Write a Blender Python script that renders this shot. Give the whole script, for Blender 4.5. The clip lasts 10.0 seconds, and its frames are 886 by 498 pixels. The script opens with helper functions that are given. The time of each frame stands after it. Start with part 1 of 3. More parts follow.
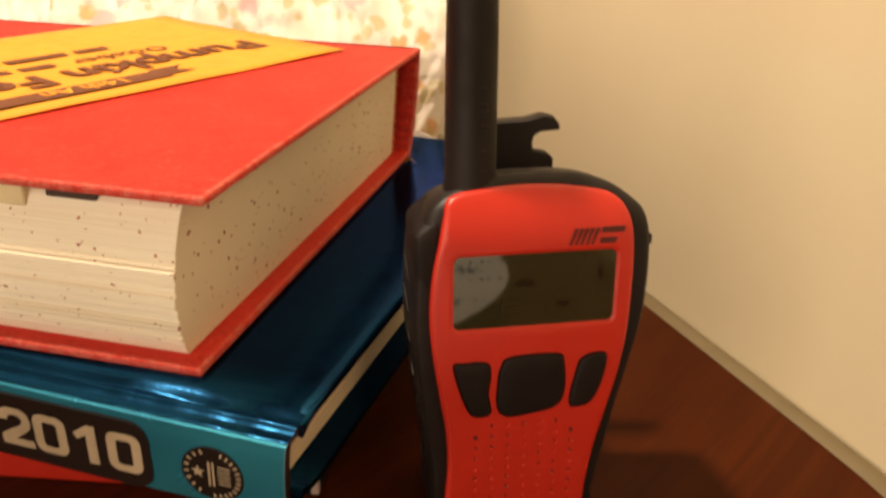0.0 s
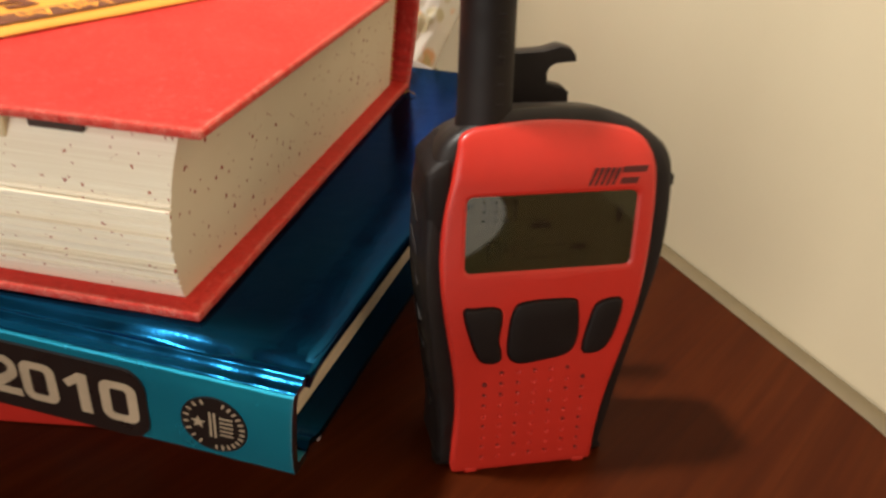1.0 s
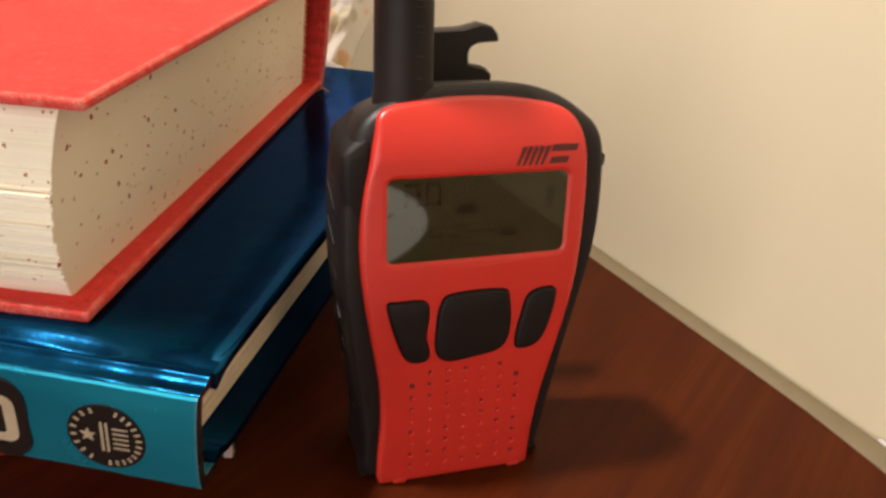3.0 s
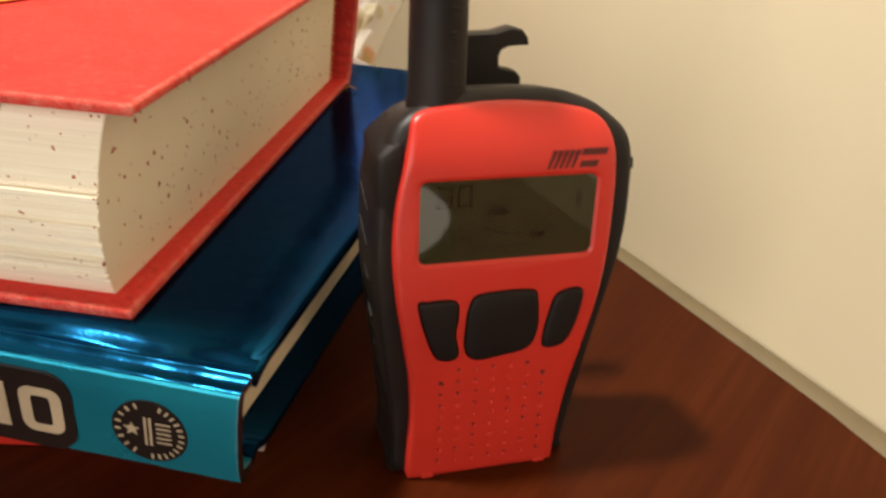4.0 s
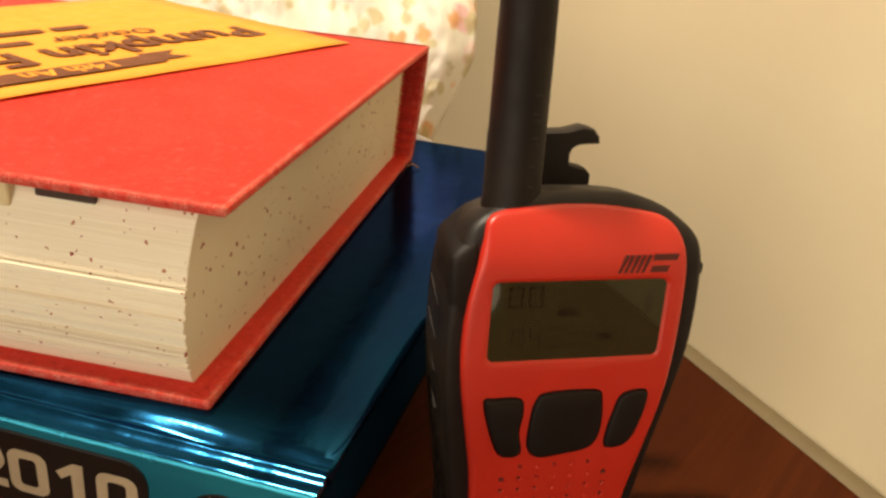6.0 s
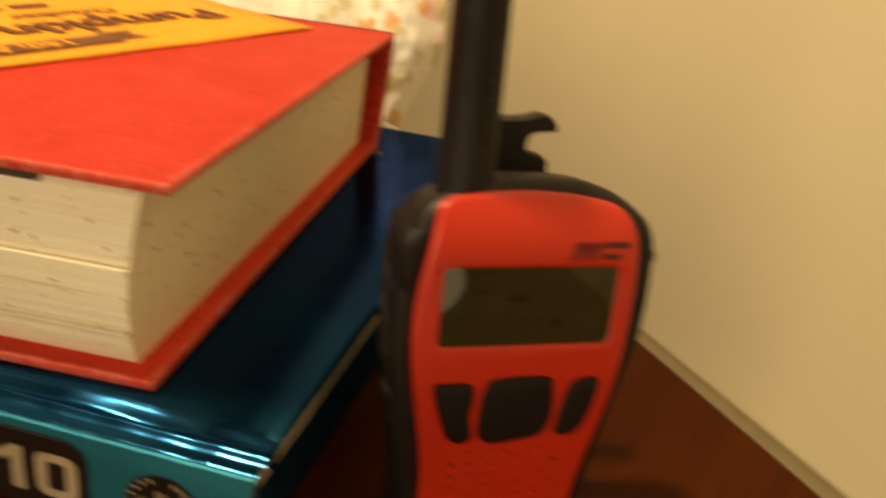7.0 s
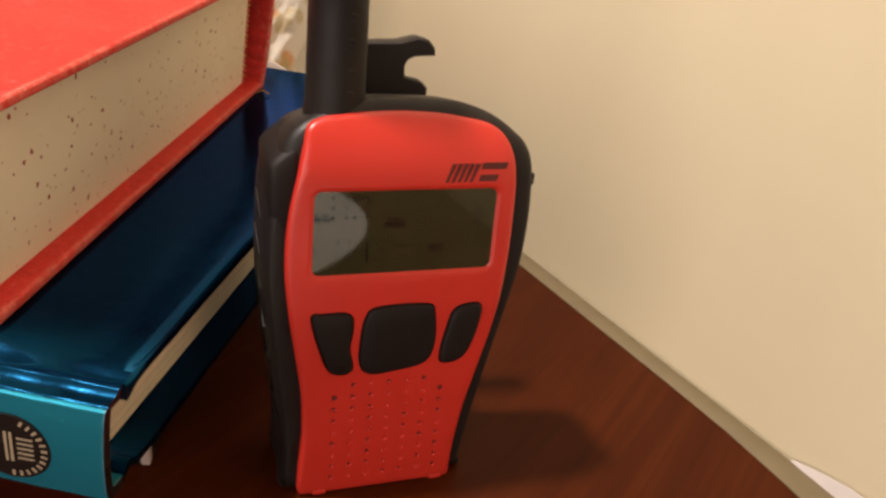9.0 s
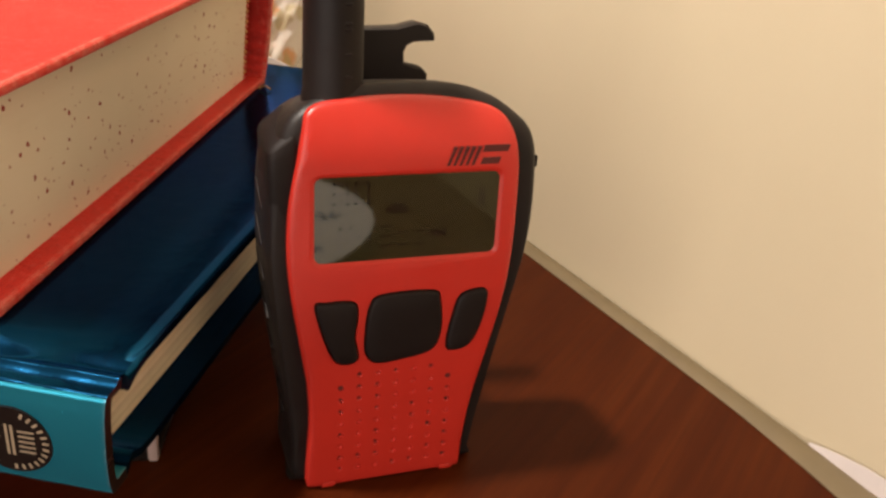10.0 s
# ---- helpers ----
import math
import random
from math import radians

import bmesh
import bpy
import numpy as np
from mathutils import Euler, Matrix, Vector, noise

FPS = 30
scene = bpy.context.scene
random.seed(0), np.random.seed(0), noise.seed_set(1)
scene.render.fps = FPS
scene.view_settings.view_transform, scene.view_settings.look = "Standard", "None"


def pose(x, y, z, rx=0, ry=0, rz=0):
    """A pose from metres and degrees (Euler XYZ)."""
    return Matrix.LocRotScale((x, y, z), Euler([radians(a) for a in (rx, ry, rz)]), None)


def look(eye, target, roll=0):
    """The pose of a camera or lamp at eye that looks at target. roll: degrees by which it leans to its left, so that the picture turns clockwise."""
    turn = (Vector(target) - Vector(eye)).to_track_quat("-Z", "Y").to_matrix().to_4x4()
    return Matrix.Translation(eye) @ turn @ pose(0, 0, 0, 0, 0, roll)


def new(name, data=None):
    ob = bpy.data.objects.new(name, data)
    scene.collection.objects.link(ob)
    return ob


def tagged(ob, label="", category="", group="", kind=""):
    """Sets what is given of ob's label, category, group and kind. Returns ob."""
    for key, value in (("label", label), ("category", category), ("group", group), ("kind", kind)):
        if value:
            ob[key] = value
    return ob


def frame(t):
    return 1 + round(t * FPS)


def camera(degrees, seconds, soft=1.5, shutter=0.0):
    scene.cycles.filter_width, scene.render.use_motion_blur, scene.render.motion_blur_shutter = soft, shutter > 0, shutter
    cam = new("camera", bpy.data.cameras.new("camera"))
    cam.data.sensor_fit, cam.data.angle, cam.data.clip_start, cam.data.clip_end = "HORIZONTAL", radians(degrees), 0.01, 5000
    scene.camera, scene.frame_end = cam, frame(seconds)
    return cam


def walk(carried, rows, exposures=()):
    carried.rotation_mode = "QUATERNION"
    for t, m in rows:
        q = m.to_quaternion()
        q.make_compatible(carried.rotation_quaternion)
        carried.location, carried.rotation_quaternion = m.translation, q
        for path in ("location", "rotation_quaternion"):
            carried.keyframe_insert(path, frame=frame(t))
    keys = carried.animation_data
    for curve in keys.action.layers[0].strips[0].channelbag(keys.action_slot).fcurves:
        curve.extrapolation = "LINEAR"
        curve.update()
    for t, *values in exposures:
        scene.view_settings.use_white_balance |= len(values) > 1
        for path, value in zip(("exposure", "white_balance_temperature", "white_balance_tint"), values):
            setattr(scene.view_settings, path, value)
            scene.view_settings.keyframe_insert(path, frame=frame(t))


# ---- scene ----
from mathutils.geometry import delaunay_2d_cdt

cam = camera(54.01, 10.0, soft=2.6, shutter=0.9)
# seconds, eye and target in metres, roll in degrees
PATH = [
    (0, (0.10842, -0.17872, 0.19657), (0.04461, 0.08817, 0.07535), 1.232),
    (0.5, (0.11246, -0.18387, 0.20038), (0.04953, 0.07723, 0.06672), 0.535),
    (1, (0.09638, -0.16727, 0.19182), (0.04243, 0.09165, 0.05022), 2.551),
    (1.5, (0.08242, -0.15381, 0.17873), (0.04743, 0.11185, 0.04383), 5.245),
    (2, (0.08931, -0.15962, 0.18203), (0.06344, 0.11153, 0.05630), 8.681),
    (2.5, (0.09815, -0.15508, 0.17385), (0.07686, 0.11707, 0.04943), 4.200),
    (2.7, (0.09611, -0.15552, 0.17350), (0.07128, 0.11510, 0.04645), 3.881),
    (3.8, (0.09260, -0.15822, 0.17582), (0.06013, 0.10697, 0.03937), 2.946),
    (4, (0.09006, -0.15941, 0.17794), (0.05752, 0.10661, 0.04313), 3.635),
    (4.5, (0.08830, -0.15895, 0.17873), (0.05417, 0.10781, 0.04578), 4.319),
    (5, (0.08854, -0.15945, 0.17836), (0.05280, 0.10767, 0.04656), 3.983),
    (5.5, (0.08358, -0.16079, 0.18850), (0.04658, 0.10732, 0.05907), 3.150),
    (5.7, (0.07825, -0.15999, 0.19087), (0.03643, 0.11083, 0.06879), 4.315),
    (6.8, (0.07776, -0.15682, 0.18928), (0.03198, 0.11422, 0.06909), 5.984),
    (7, (0.08555, -0.15740, 0.18898), (0.04756, 0.11391, 0.06672), 6.700),
    (7.5, (0.09704, -0.15940, 0.18420), (0.08200, 0.11237, 0.05805), 7.176),
    (8, (0.10082, -0.15854, 0.18140), (0.09255, 0.11149, 0.05095), 7.660),
    (8.5, (0.10253, -0.15774, 0.18058), (0.09576, 0.11272, 0.05094), 7.704),
    (9, (0.10028, -0.15379, 0.17791), (0.08891, 0.11619, 0.04761), 7.194),
    (9.5, (0.10239, -0.15413, 0.17595), (0.08969, 0.11535, 0.04472), 7.126),
    (10, (0.10297, -0.15279, 0.17242), (0.08737, 0.11725, 0.04267), 5.276),
]
EXPOSURES = [
    (0.0, -0.13, 7900, 18), (0.5, -0.36, 6850, 13), (1.0, -0.08, 6000, 11), (1.5, 0.06, 5700, 10), (2.0, 0.03, 6500, 10), (2.5, 0.10, 5900, 16),
    (4.0, 0.12, 6100, 10), (4.5, 0.11, 6200, 10), (5.0, 0.11, 6200, 10), (5.5, 0.08, 6200, 10), (7.0, -0.47, 10000, 6), (7.5, -0.38, 7300, 3),
    (8.0, -0.44, 6300, 14), (8.5, -0.12, 6250, 16), (9.0, 0.0, 6300, 17), (10.0, 0.02, 6350, 18),
]
walk(cam, [(t, look(eye, target, roll)) for t, eye, target, roll in PATH], EXPOSURES)

# ---- light ----
world = bpy.data.worlds.new("room_air")
scene.world = world
world.use_nodes = True
world.node_tree.nodes["Background"].inputs[0].default_value = (1.0, 0.82, 0.6, 1)
world.node_tree.nodes["Background"].inputs[1].default_value = 0.045


def area_lamp(name, place, target, size, power, colour):
    data = bpy.data.lights.new(name, "AREA")
    data.shape, data.size, data.energy, data.color = "DISK", size, power, colour
    lamp = new(name, data)
    lamp.matrix_world = look(place, target)
    return lamp


area_lamp("ceiling_bulb", (-0.33, 0.058, 1.15), (0.1, 0.06, 0.0), 0.09, 18.5, (1.0, 0.91, 0.75))
area_lamp("room_light", (-0.42, -1.62, 0.46), (0.05, 0.1, 0.08), 2.0, 31.0, (1.0, 0.92, 0.77))


# ---- materials ----
def nodes_of(name):
    m = bpy.data.materials.new(name)
    m.use_nodes = True
    t = m.node_tree
    return m, t, t.nodes["Principled BSDF"]


def add(t, kind, **values):
    n = t.nodes.new(kind)
    for key, value in values.items():
        n.inputs[key].default_value = value
    return n


def coords(t, scale=(1, 1, 1), turn=(0, 0, 0), space="Object"):
    c = t.nodes.new("ShaderNodeTexCoord")
    m = t.nodes.new("ShaderNodeMapping")
    m.inputs["Scale"].default_value = scale
    m.inputs["Rotation"].default_value = [radians(a) for a in turn]
    m.inputs["Scale"].default_value = (1, 1, 1)
    t.links.new(c.outputs[space], m.inputs["Vector"])
    k = t.nodes.new("ShaderNodeMapping")
    k.inputs["Scale"].default_value = scale
    t.links.new(m.outputs["Vector"], k.inputs["Vector"])
    return k.outputs["Vector"]


def ramp(t, fac, stops):
    r = t.nodes.new("ShaderNodeValToRGB")
    e = r.color_ramp.elements
    while len(e) < len(stops):
        e.new(0.5)
    for k, (p, c) in zip(e, stops):
        k.position, k.color = p, (*c, 1)
    t.links.new(fac, r.inputs[0])
    return r.outputs["Color"]


def blend(t, fac, a, b, kind="MIX"):
    n = t.nodes.new("ShaderNodeMix")
    n.data_type, n.blend_type = "RGBA", kind
    for k, v in ((0, fac), (6, a), (7, b)):
        if isinstance(v, bpy.types.NodeSocket):
            t.links.new(v, n.inputs[k])
        else:
            n.inputs[k].default_value = (*v, 1) if isinstance(v, tuple) else v
    return n.outputs[2]


def bump(t, bsdf, height, strength, distance):
    b = add(t, "ShaderNodeBump", Strength=strength, Distance=distance)
    t.links.new(height, b.inputs["Height"])
    t.links.new(b.outputs[0], bsdf.inputs["Normal"])


def noise_of(t, vec, scale, detail=4.0, rough=0.55):
    n = add(t, "ShaderNodeTexNoise", Scale=scale, Detail=detail, Roughness=rough)
    t.links.new(vec, n.inputs["Vector"])
    return n.outputs["Fac"]


def plain(name, colour, rough=0.5, metal=0.0, vary=0.12, grain=900.0, relief=0.15, depth=0.0002, specular=0.5):
    """A surface of one colour with a little mottling, uneven gloss and fine relief."""
    m, t, b = nodes_of(name)
    v = coords(t)
    dark = tuple(c * (1 - vary) for c in colour)
    light = tuple(min(1, c * (1 + vary)) for c in colour)
    col = ramp(t, noise_of(t, v, 60.0), [(0.3, dark), (0.7, light)])
    t.links.new(col, b.inputs["Base Color"])
    fine = noise_of(t, v, grain, 2.0)
    rr = ramp(t, noise_of(t, v, 140.0), [(0.3, (rough * 0.85,) * 3), (0.7, (min(1, rough * 1.15),) * 3)])
    t.links.new(rr, b.inputs["Roughness"])
    b.inputs["Metallic"].default_value = metal
    b.inputs["Specular IOR Level"].default_value = specular
    if relief:
        bump(t, b, fine, relief, depth)
    return m


def wood_material():
    m, t, b = nodes_of("table_wood")
    v = coords(t, (1, 1, 1), (0, 0, -119))
    stretched = coords(t, (5, 60, 5), (0, 0, -119))
    broad = noise_of(t, stretched, 1.6, 6.0, 0.6)
    fine = noise_of(t, coords(t, (14, 420, 14), (0, 0, -119)), 1.0, 3.0)
    col = ramp(t, broad, [(0.28, (0.043, 0.0066, 0.0008)), (0.5, (0.056, 0.0094, 0.0011)), (0.72, (0.074, 0.0138, 0.0016))])
    col = blend(t, 0.30, col, ramp(t, fine, [(0.35, (0.35, 0.35, 0.35)), (0.65, (1, 1, 1))]), "MULTIPLY")
    t.links.new(col, b.inputs["Base Color"])
    t.links.new(ramp(t, noise_of(t, v, 22.0), [(0.3, (0.36,) * 3), (0.7, (0.48,) * 3)]), b.inputs["Roughness"])
    b.inputs["Specular IOR Level"].default_value = 0.08
    bump(t, b, fine, 0.12, 0.0002)
    return m


def wall_material():
    m, t, b = nodes_of("wall_paint")
    v = coords(t)
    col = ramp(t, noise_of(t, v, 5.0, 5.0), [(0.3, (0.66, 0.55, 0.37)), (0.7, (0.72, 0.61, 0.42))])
    t.links.new(col, b.inputs["Base Color"])
    b.inputs["Roughness"].default_value = 0.6
    bump(t, b, noise_of(t, v, 160.0, 3.0), 0.15, 0.0006)
    return m


def rubbed(t, v, col, radius, scale, most, tone):
    """Worn edges and corners that show the board or backing below."""
    bev = t.nodes.new("ShaderNodeBevel")
    bev.samples = 6
    bev.inputs["Radius"].default_value = radius
    geo = t.nodes.new("ShaderNodeNewGeometry")
    dot = t.nodes.new("ShaderNodeVectorMath")
    dot.operation = "DOT_PRODUCT"
    t.links.new(bev.outputs[0], dot.inputs[0])
    t.links.new(geo.outputs["Normal"], dot.inputs[1])
    edge = ramp(t, dot.outputs["Value"], [(0.90, (1, 1, 1)), (0.996, (0, 0, 0))])
    rub = ramp(t, noise_of(t, v, scale, 5.0, 0.7), [(0.36, (0, 0, 0)), (0.60, (most,) * 3)])
    return blend(t, blend(t, 1.0, edge, rub, "MULTIPLY"), col, tone)


def cloth_red():
    """Book cloth with a fine weave."""
    m, t, b = nodes_of("red_book_cloth")
    v = coords(t)
    w1 = add(t, "ShaderNodeTexWave", Scale=330.0, Distortion=1.5)
    w2 = add(t, "ShaderNodeTexWave", Scale=330.0, Distortion=1.5)
    w2.bands_direction = "Y"
    for w in (w1, w2):
        t.links.new(v, w.inputs["Vector"])
    weave = blend(t, 0.5, w1.outputs["Color"], w2.outputs["Color"])
    base = ramp(t, noise_of(t, v, 45.0, 6.0), [(0.3, (0.64, 0.030, 0.019)), (0.7, (0.74, 0.047, 0.031))])
    col = blend(t, 0.30, base, weave, "MULTIPLY")
    flecks = ramp(t, noise_of(t, v, 620.0, 3.0, 0.7), [(0.34, (0.72, 0.66, 0.66)), (0.5, (1, 1, 1)), (0.68, (1.0, 1.0, 1.0))])
    col = blend(t, 0.8, col, flecks, "MULTIPLY")
    col = blend(t, ramp(t, noise_of(t, v, 380.0, 4.0, 0.7), [(0.56, (0, 0, 0)), (0.72, (0.30, 0.30, 0.30))]), col, (0.80, 0.20, 0.17))
    col = rubbed(t, v, col, 0.0030, 260.0, 0.6, (0.80, 0.40, 0.30))
    t.links.new(col, b.inputs["Base Color"])
    b.inputs["Roughness"].default_value = 0.6
    b.inputs["Specular IOR Level"].default_value = 0.22
    bump(t, b, blend(t, 0.4, weave, ramp(t, noise_of(t, v, 700.0, 3.0), [(0.3, (0, 0, 0)), (0.7, (1, 1, 1))])), 0.6, 0.0004)
    return m


def pages_material(name="page_edges", tones=((0.72, 0.60, 0.44), (0.90, 0.82, 0.67)), layered=0.25):
    """Cream page edges with thin layers and sprayed red specks."""
    m, t, b = nodes_of(name)
    v = coords(t)
    layers = noise_of(t, coords(t, (12, 12, 1500)), 1.0, 4.0, 0.7)
    col = ramp(t, layers, [(0.25, tones[0]), (0.6, tones[1])])
    col = blend(t, 0.3, col, ramp(t, noise_of(t, v, 30.0, 5.0), [(0.3, (0.70, 0.61, 0.47)), (0.7, (0.8, 0.73, 0.60))]))
    wob = add(t, "ShaderNodeTexNoise", Scale=900.0, Detail=2.0)
    t.links.new(v, wob.inputs["Vector"])
    ragged = blend(t, 0.0016, v, wob.outputs["Color"], "ADD")
    for scale, limit, tone in ((210.0, 0.075, (0.32, 0.06, 0.04)), (380.0, 0.085, (0.40, 0.14, 0.08)), (150.0, 0.045, (0.30, 0.05, 0.04))):
        vo = add(t, "ShaderNodeTexVoronoi", Scale=scale, Randomness=1.0)
        t.links.new(ragged, vo.inputs["Vector"])
        sep = t.nodes.new("ShaderNodeSeparateColor")
        t.links.new(vo.outputs["Color"], sep.inputs[0])
        near = add(t, "ShaderNodeMath")
        near.operation = "MULTIPLY"
        near.inputs[1].default_value = limit * 2.2
        t.links.new(sep.outputs[0], near.inputs[0])
        some = add(t, "ShaderNodeMath")
        some.operation = "LESS_THAN"
        t.links.new(vo.outputs["Distance"], some.inputs[0])
        pick = add(t, "ShaderNodeMath")
        pick.operation = "GREATER_THAN"
        pick.inputs[1].default_value = 0.3
        t.links.new(sep.outputs[1], pick.inputs[0])
        t.links.new(near.outputs[0], some.inputs[1])
        both = add(t, "ShaderNodeMath")
        both.operation = "MULTIPLY"
        t.links.new(some.outputs[0], both.inputs[0])
        t.links.new(pick.outputs[0], both.inputs[1])
        col = blend(t, both.outputs[0], col, tone)
    t.links.new(col, b.inputs["Base Color"])
    b.inputs["Roughness"].default_value = 0.8
    b.inputs["Specular IOR Level"].default_value = 0.2
    bump(t, b, layers, layered, 0.0002)
    return m


def foil_material(name, deep, bright, rough, metal, fade=None, worn=False):
    """Printed metallic foil with faint swirls, fade: its tint near the hinge."""
    m, t, b = nodes_of(name)
    v = coords(t)
    swirl = noise_of(t, v, 14.0, 2.0, 0.4)
    col = ramp(t, swirl, [(0.35, deep), (0.7, bright)])
    if fade:
        sep = t.nodes.new("ShaderNodeSeparateXYZ")
        t.links.new(v, sep.inputs[0])
        col = blend(t, ramp(t, sep.outputs["Y"], [(0.008, (0.8, 0.8, 0.8)), (0.026, (0, 0, 0))]), col, fade)
    if worn:
        col = rubbed(t, v, col, 0.0012, 420.0, 0.4, (0.55, 0.66, 0.70))
    t.links.new(col, b.inputs["Base Color"])
    b.inputs["Metallic"].default_value = metal
    t.links.new(ramp(t, noise_of(t, v, 90.0, 4.0), [(0.3, (rough * 0.8,) * 3), (0.7, (rough * 1.3,) * 3)]), b.inputs["Roughness"])
    b.inputs["Specular Tint"].default_value = (0.15, 0.50, 1.0, 1)
    b.inputs["Coat Weight"].default_value = 0.05
    b.inputs["Coat Roughness"].default_value = 0.06
    bump(t, b, noise_of(t, v, 130.0, 4.0, 0.65), 0.16, 0.0008)
    return m


def floral_material():
    m, t, b = nodes_of("floral_cotton")
    v = coords(t)
    col = ramp(t, noise_of(t, v, 40.0, 4.0), [(0.3, (0.84, 0.79, 0.68)), (0.7, (0.92, 0.88, 0.80))])
    for scale, limit, tone, shift in ((44.0, 0.40, (0.80, 0.40, 0.42), (0, 0, 0)), (52.0, 0.30, (0.80, 0.36, 0.08), (0.31, 0.2, 0.7)), (70.0, 0.38, (0.58, 0.50, 0.24), (0.8, 0.5, 0.1))):
        mp = t.nodes.new("ShaderNodeMapping")
        mp.inputs["Location"].default_value = shift
        t.links.new(v, mp.inputs["Vector"])
        wob = add(t, "ShaderNodeTexNoise", Scale=120.0, Detail=2.0)
        t.links.new(mp.outputs[0], wob.inputs["Vector"])
        vo = add(t, "ShaderNodeTexVoronoi", Scale=scale)
        t.links.new(blend(t, 0.01, mp.outputs[0], wob.outputs["Color"], "ADD"), vo.inputs["Vector"])
        sep = t.nodes.new("ShaderNodeSeparateColor")
        t.links.new(vo.outputs["Color"], sep.inputs[0])
        pick = add(t, "ShaderNodeMath")
        pick.operation = "GREATER_THAN"
        pick.inputs[1].default_value = 0.25
        t.links.new(sep.outputs[0], pick.inputs[0])
        inside = ramp(t, vo.outputs["Distance"], [(limit * 0.6, (0.75, 0.75, 0.75)), (limit, (0, 0, 0))])
        fac = add(t, "ShaderNodeMath")
        fac.operation = "MULTIPLY"
        t.links.new(inside, fac.inputs[0])
        t.links.new(pick.outputs[0], fac.inputs[1])
        col = blend(t, fac.outputs[0], col, tone)
    t.links.new(col, b.inputs["Base Color"])
    b.inputs["Roughness"].default_value = 0.85
    b.inputs["Sheen Weight"].default_value = 0.2
    bump(t, b, noise_of(t, v, 700.0, 2.0), 0.3, 0.0003)
    return m


WOOD = wood_material()
WALL = wall_material()
CLOTH = cloth_red()
PAGES = pages_material()
PAGES_END = pages_material("page_ends", ((0.72, 0.61, 0.45), (0.74, 0.63, 0.47)), 0.0)
FLORAL = floral_material()
FOIL = foil_material("blue_foil", (0.005, 0.020, 0.062), (0.006, 0.036, 0.084), 0.15, 0.93, (0.009, 0.105, 0.25))
SPINE_FOIL = foil_material("turquoise_spine_foil", (0.018, 0.24, 0.37), (0.034, 0.42, 0.55), 0.22, 0.6, worn=True)
CEILING = plain("dim_ceiling", (0.38, 0.34, 0.28), 0.8, relief=0.05)
DIM_WALL = plain("dim_far_wall", (0.11, 0.085, 0.057), 0.8, relief=0.05)
TRIM = plain("trim_paint", (0.15, 0.108, 0.054), 0.5, vary=0.08, relief=0.1)
RED_PLASTIC = plain("red_plastic", (0.52, 0.026, 0.015), 0.34, vary=0.04, grain=2500.0, relief=0.10, depth=0.0001)
BLACK_PLASTIC = plain("black_plastic", (0.0135, 0.0092, 0.0082), 0.48, vary=0.2, grain=2200.0, relief=0.25, depth=0.0002, specular=0.28)
BLACK_RUBBER = plain("black_rubber", (0.0105, 0.0064, 0.0056), 0.55, vary=0.2, grain=1800.0, relief=0.12, specular=0.2)
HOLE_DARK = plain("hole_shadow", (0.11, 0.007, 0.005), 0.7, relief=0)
LCD = plain("lcd_glass", (0.029, 0.025, 0.010), 0.04, vary=0.12, relief=0, specular=0.7)
LCD_INK = plain("lcd_ink", (0.013, 0.010, 0.006), 0.05, relief=0, specular=0.7)
for glass in (LCD, LCD_INK):
    glass.node_tree.nodes["Principled BSDF"].inputs["IOR"].default_value = 1.62
PRINT_DARK = plain("dark_red_print", (0.085, 0.012, 0.010), 0.4, relief=0)
YELLOW_PAPER = plain("yellow_paper", (0.86, 0.34, 0.035), 0.7, vary=0.05, grain=1200.0, relief=0.1)
BROWN_INK = plain("brown_ink", (0.16, 0.045, 0.012), 0.7, relief=0)
WHITE_PAPER = plain("white_paper", (0.82, 0.78, 0.74), 0.7, vary=0.04, relief=0.1)
BLACK_FOIL = plain("black_foil", (0.013, 0.0095, 0.0085), 0.3, relief=0.05, specular=0.25)
TAN_FOIL = plain("tan_foil", (0.55, 0.44, 0.30), 0.35, metal=0.3, vary=0.15, relief=0.1)
DARK_TAPE = plain("dark_tape", (0.045, 0.020, 0.012), 0.5, relief=0.1)
CREAM_TAPE = plain("cream_tape", (0.62, 0.50, 0.30), 0.6, relief=0.1)
GOLD_THREAD = plain("gold_thread", (0.55, 0.25, 0.06), 0.6, relief=0.1)
WHITE_CHINA = plain("white_china", (0.80, 0.78, 0.74), 0.15, vary=0.03, relief=0)
BLUE_GLAZE = plain("blue_glaze", (0.10, 0.18, 0.36), 0.15, relief=0)


# ---- mesh helpers ----
def part(name, bm, material, parent=None, label=""):
    bmesh.ops.recalc_face_normals(bm, faces=bm.faces)
    mesh = bpy.data.meshes.new(name)
    bm.to_mesh(mesh)
    bm.free()
    mesh.materials.append(material)
    ob = new(name, mesh)
    if parent is not None:
        ob.parent = parent
    if label:
        ob["label"] = label
    return ob


def smooth(ob, degrees=35):
    mesh = ob.data
    mesh.shade_smooth()
    mesh.set_sharp_from_angle(angle=radians(degrees))
    return ob


def thing(name, m, label, category, group=""):
    ob = new(name)
    ob.matrix_world = m
    ob.empty_display_size = 0.02
    return tagged(ob, label, category, group)


